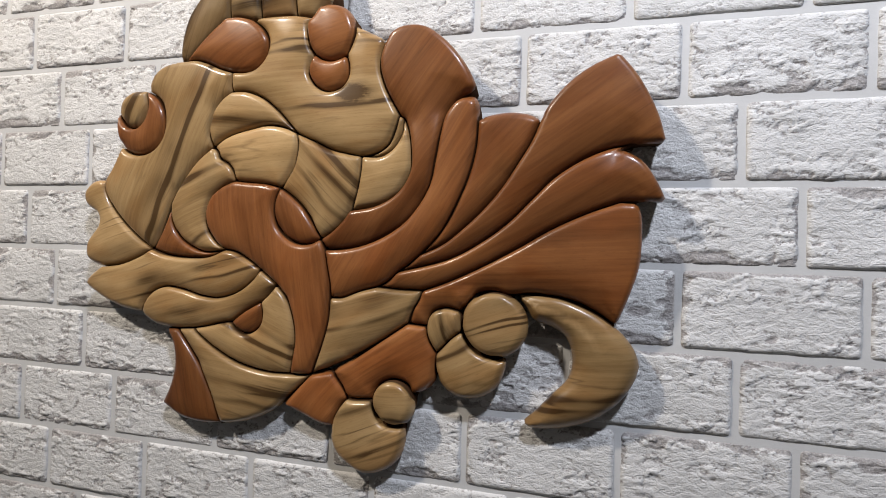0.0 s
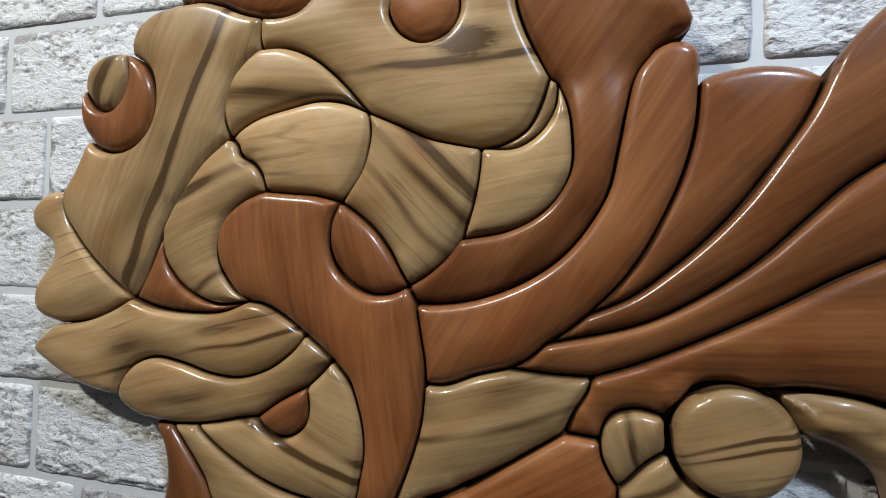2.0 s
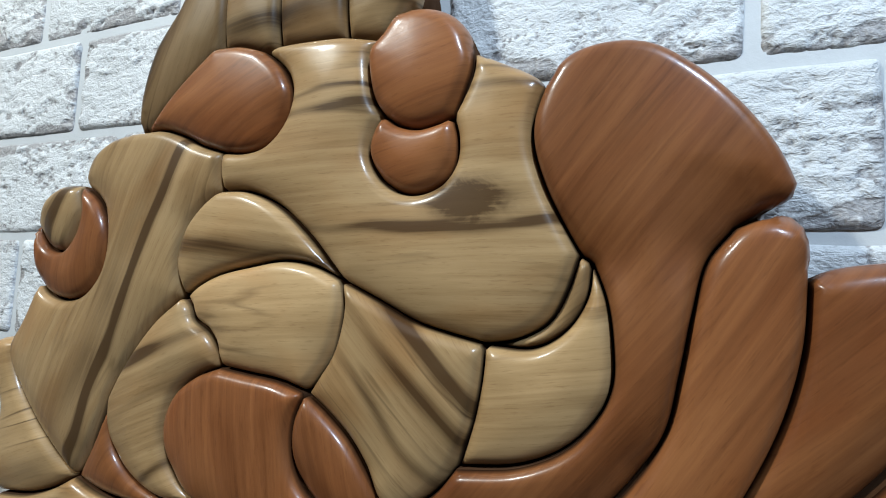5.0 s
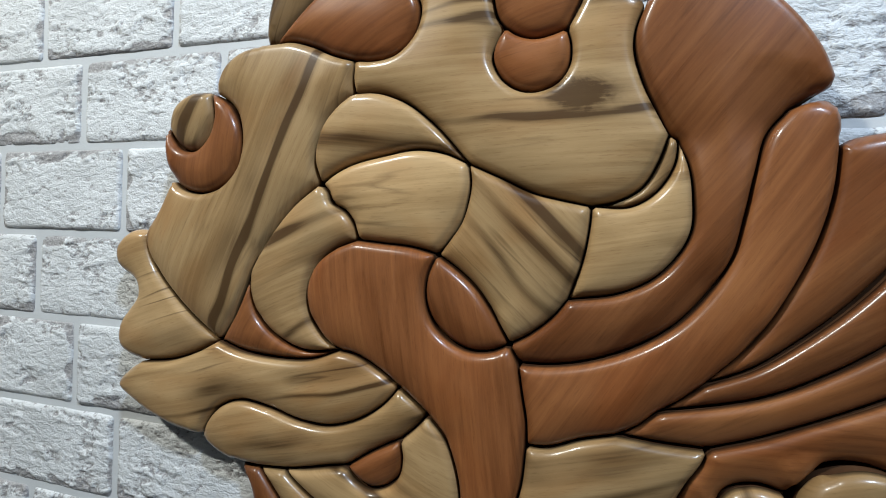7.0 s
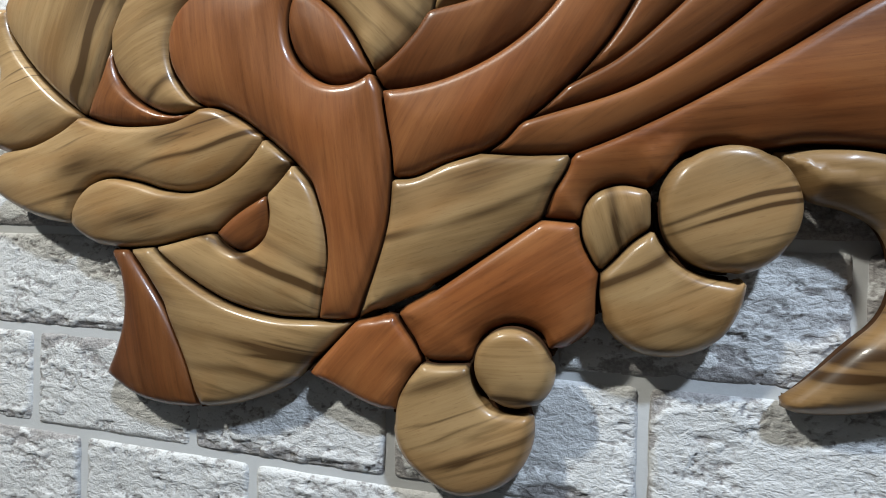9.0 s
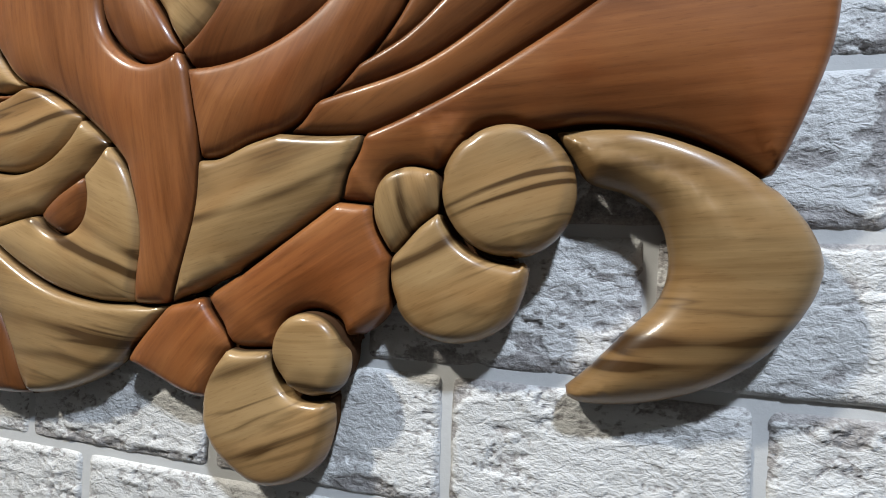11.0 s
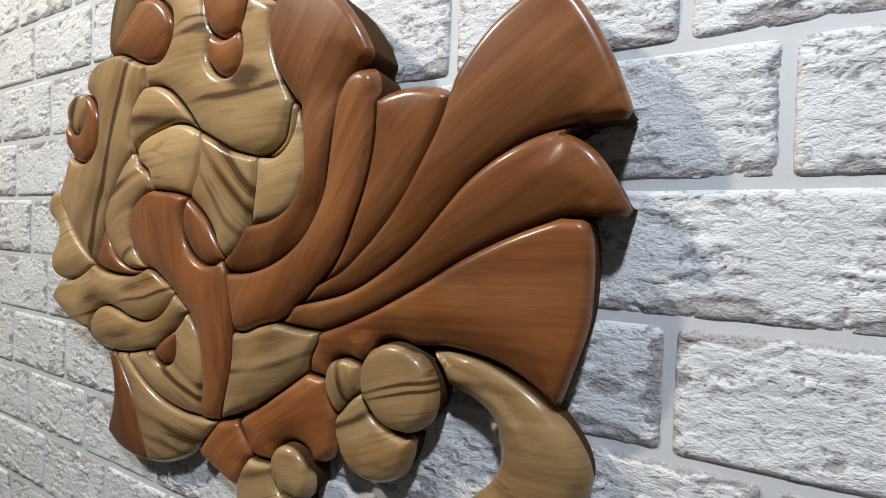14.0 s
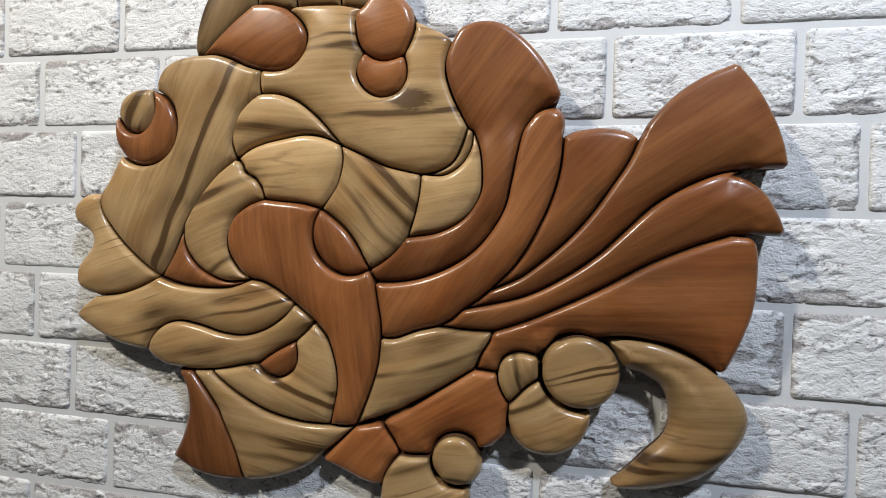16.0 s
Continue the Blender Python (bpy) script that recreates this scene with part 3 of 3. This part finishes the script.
carved("hook_drop", loop("C D C"), RED, 105, "red-brown wood drop", lift=0, tone=0.95)
# fins
carved("fin", loop("W At Bt Z D U V2 V W"), RED, 52, "broad red-brown wood fin", lift=4, under_cut=9, outer=0.0, dome=1.8, tone=0.82)
carved("fin", loop("Z Bt Bt2 Ct Cx Dx Ex G Z"), RED, 58, "long curved red-brown wood fin", lift=2, under_cut=5, dome=3.0, tone=1.0)
carved("fin", loop("Ct K Cx Ct"), RED, 46, "red-brown wood fin", lift=0, under_cut=7, dome=3.0, tone=0.82)
carved("tail_fin", loop("K Dt Dr Drl Dx Cx K"), RED, 34, "broad red-brown wood tail fin", lift=4, under_cut=9, outer=0.0, dome=1.8, tone=0.82)
carved("tail_fin", loop("Dx Drl Et Er Erl I Ex Dx"), RED, 30, "narrower red-brown wood tail fin", lift=3, under_cut=9, outer=0.0, dome=1.8, tone=0.82)
carved("tail_fin", loop("I Erl Ft Fb ht sl r3 O I"), RED, 3, "broad red-brown wood lower tail fin", lift=2, under_cut=9, outer=0.0, dome=1.8, tone=0.86, bands=[(40, 10, 9, 0.35)])
# belly
carved("belly_leaf", loop("G Ex I O H G"), OLIVE, 16, "olive wood belly leaf with dark grain", tone=0.84, bands=[(-246, -106, 3, 0.9), (-270, -85, 6, 0.5), (-180, -70, 5, 0.5)])
carved("belly", loop("O r3 r2 r1 o1 b1 p1 M O"), RED, 32, "red-brown wood belly piece", lift=-2, tone=1.12)
carved("belly_tip", loop("H M p1 p2 p3 H"), RED, 50, "red-brown wood belly tip", lift=-2, tone=1.18)
carved("small_leaf", loop("r3 sl cl r2 r3"), OLIVE, 108, "small olive wood leaf with a dark stripe", lift=0, tone=0.85, bands=[(-118, -93, 2.5, 1.1)])
carved("big_disc", ellipse(-58.5, -92, 36.5, 36.5), OLIVE, 19, "round olive wood disc with dark grain", lift=6, tone=0.84, bands=[(-62, -90, 1.3, 1.6), (-66, -98, 1.1, 1.4), (-74, -70, 14, 0.45)])
carved("cut_disc", loop("cl r2 cr cl"), OLIVE, 26, "olive wood disc cut by the round one", lift=0, tone=0.92, bands=[(-102, -127, 2.8, 1.2), (-108, -120, 5, 0.4)])
carved("small_disc", ellipse(-178.5, -194, 25.5, 27, 10), OLIVE, 4, "small oval olive wood disc", lift=6, tone=0.90, bands=[(-178, -211, 2.5, 0.9), (-178, -203, 6, 0.3)])
carved("cut_disc", loop("b1 b2 p2 p1 b1"), OLIVE, 24, "olive wood disc cut by the small oval one", lift=1, tone=0.84, bands=[(-229, -204, 5, 0.7), (-205, -250, 3, 0.5)])
carved("horn", loop("ht hr hb ht"), OLIVE, 5, "curved dark-grained olive wood horn", lift=2, round_mm=13, drop=9, dome=2.5, under_cut=13, cut_side=(0.6, 0.8), tone=0.66, bands=[(29, -76, 4, 1.0), (51, -168, 5, 1.0), (37, -182, 3, 1.0)])

for i, (name, ring, rest, more) in enumerate(PIECES):
    build_piece(np.concatenate([q[1] for k, q in enumerate(PIECES) if k != i]), name, ring, *rest, **more)

# unseen backing, added so the joints show dark, cut a little inside the outline
verts, faces = [], []
for i, under in enumerate(BACKING):
    base, n, top = len(verts), len(under), 9.0 + 0.13 * i
    verts += [(x / 1000, -top / 1000, z / 1000) for x, z in under] + [(x / 1000, 0.0, z / 1000) for x, z in under]
    faces.append(tuple(range(base, base + n)))
    faces += [(base + k, base + (k + 1) % n, base + n + (k + 1) % n, base + n + k) for k in range(n)]
me = bpy.data.meshes.new("added_joint_backing")
me.from_pydata(verts, [], faces)
me.materials.append(EDGE)
board = tagged(new("added_joint_backing", me), "thin dark backing board, unseen, added to darken the joints")
board.parent = carving


# ---- bricks ----
PITCH_X, PITCH_Z, STEP = 0.1755, 0.0907, 0.0583
BW, BH, BD = 0.1675, 0.0832, 0.0125


def brick_mesh(seed, nx, nz, worn=0.0):
    """A rough split-face brick: flaky ledges and cracks, more of them towards one long and one short border."""
    rnd = random.Random(seed)
    low, side = rnd.choice((-1, -1, -1, 1)), rnd.choice((1, 1, -1))
    calm = rnd.uniform(-0.25, 0.25)
    verts, chips = [], []

    def wave(x, z, wide, tall, layer):
        return noise.noise(Vector((x / wide + seed * 3.7, z / tall + layer * 5.3, seed * 1.9 + layer)))

    for j in range(nz + 1):
        for i in range(nx + 1):
            u, v = i / nx, j / nz
            x, z = (u - 0.5) * BW, (v - 0.5) * BH
            wx = 0.0009 * noise.noise(Vector((z * 45, seed, u)))
            wz = 0.0008 * noise.noise(Vector((x * 40, seed, v + 7)))
            ex, ez = min(u, 1 - u) * BW, min(v, 1 - v) * BH
            r = 0.0055
            cx, cz = max(r - ex, 0), max(r - ez, 0)
            if cx > 0 and cz > 0:
                over = math.hypot(cx, cz)
                pull = max(over - r, 0) * 0.8
                x -= math.copysign(pull * cx / over, x)
                z -= math.copysign(pull * cz / over, z)
                e = max(r - over, 0)
            else:
                e = min(ex, ez)
            a, b = x * 1000, z * 1000
            to_low = (v if low < 0 else 1 - v) * BH * 1000
            to_side = (u if side < 0 else 1 - u) * BW * 1000
            edge = max(0, 1 - to_low / (16 + 9 * wave(a, b, 30, 30, 1))) + 0.7 * max(0, 1 - to_side / (11 + 7 * wave(a, b, 20, 20, 2)))
            patch = min(1.0, max(0.0, 0.34 + calm + 1.6 * wave(a, b, 34, 24, 3) + edge))
            n1 = wave(a, b + 2.5 * wave(a, b, 9, 9, 9), 30, 8.5, 4)
            n2 = wave(a, b + 2.0 * wave(a, b, 7, 7, 8), 15, 5.5, 5)
            crack = max(max(0, 1 - abs(n1) / (0.05 + 0.07 * edge)), 0.8 * max(0, 1 - abs(n2) / (0.06 + 0.06 * edge))) * patch
            ledge = (math.tanh(7 * n1) * 0.75 + math.tanh(6 * n2) * 0.40) * patch
            bare = min(1.0, max(0.0, (edge * 0.9 + 0.9 * wave(a, b, 24, 13, 6) - 0.50 + worn) * 5))
            y = 0.6 * wave(a, b, 40, 26, 7) + 0.30 * wave(a, b, 11, 6, 10) + 0.26 * wave(a, b, 4.5, 2.8, 11)
            y += 1.0 * ledge - 2.1 * crack - 1.1 * bare
            y = y / 1000 * min(1.0, 0.2 + e / 0.004)
            if e < 0.005:
                y -= 0.0026 * (1 - e / 0.005) ** 2
            verts.append((x + wx, -y, z + wz))
            chips.append(min(1.0, max(crack, 0.95 * bare, 0.3 * max(0, -ledge))))
    faces = [(j * (nx + 1) + i, j * (nx + 1) + i + 1, (j + 1) * (nx + 1) + i + 1, (j + 1) * (nx + 1) + i) for j in range(nz) for i in range(nx)]
    edge = [i for i in range(nx)] + [j * (nx + 1) + nx for j in range(nz)] + [nz * (nx + 1) + i for i in range(nx, 0, -1)] + [j * (nx + 1) for j in range(nz, 0, -1)]
    start = len(verts)
    for i in edge:
        x, y, z = verts[i]
        verts.append((x * 1.012, BD, z * 1.02))
        chips.append(0.0)
    m = len(edge)
    faces += [(edge[(k + 1) % m], edge[k], start + k, start + (k + 1) % m) for k in range(m)]
    return verts, faces, chips


def link_mesh(name, verts, faces, chips):
    me = bpy.data.meshes.new(name)
    me.from_pydata(verts, [], faces)
    me.polygons.foreach_set("use_smooth", [True] * len(me.polygons))
    c = me.attributes.new("chip", "FLOAT", "POINT")
    c.data.foreach_set("value", chips)
    me.materials.append(BRICK)
    return me


near_meshes = [link_mesh("brick", *brick_mesh(s, 92, 46)) for s in range(1, 13)]
bare_mesh = link_mesh("brick", *brick_mesh(13, 92, 46, 0.36))      # one brick has lost most of its wash
far_kinds = [brick_mesh(s, 8, 4) for s in range(21, 25)]
far_v, far_f, far_c = [], [], []
rnd = random.Random(5)
# first course's lower joint and first upright joint, then a third of a brick over at each course down
for k in range(-20, 21):
    z = MID + 0.2515 + PITCH_Z * (0.5 - k)
    if z < BH / 2 or z > TOP - BH / 2:
        continue
    first = 0.080 + STEP * k + PITCH_X / 2
    first -= PITCH_X * math.floor((first - X0 - BW / 2) / PITCH_X)
    x = first
    while x < X1 - BW / 2:
        near = -1.25 < x < 0.62 and 0.93 < z < 2.12
        if near:
            kind = rnd.choice(near_meshes)
            ob = new("brick", bare_mesh if abs(x - 0.053) < 0.05 and abs(z - 1.437) < 0.03 else kind)
            ob.location = (x, WALL_Y + 0.0005 + rnd.uniform(-0.0005, 0.001), z)
            ob.rotation_euler = (0, rnd.choice((0, 0, math.pi)), 0)
            ob.parent = wall
        else:
            v, f, c = rnd.choice(far_kinds)
            base = len(far_v)
            far_v += [(a + x, b + WALL_Y, d + z) for a, b, d in v]
            far_f += [tuple(i + base for i in q) for q in f]
            far_c += c
        x += PITCH_X
rest = new("outer_bricks", link_mesh("outer_bricks", far_v, far_f, far_c))
rest.parent = wall
tagged(rest, kind="stuff")
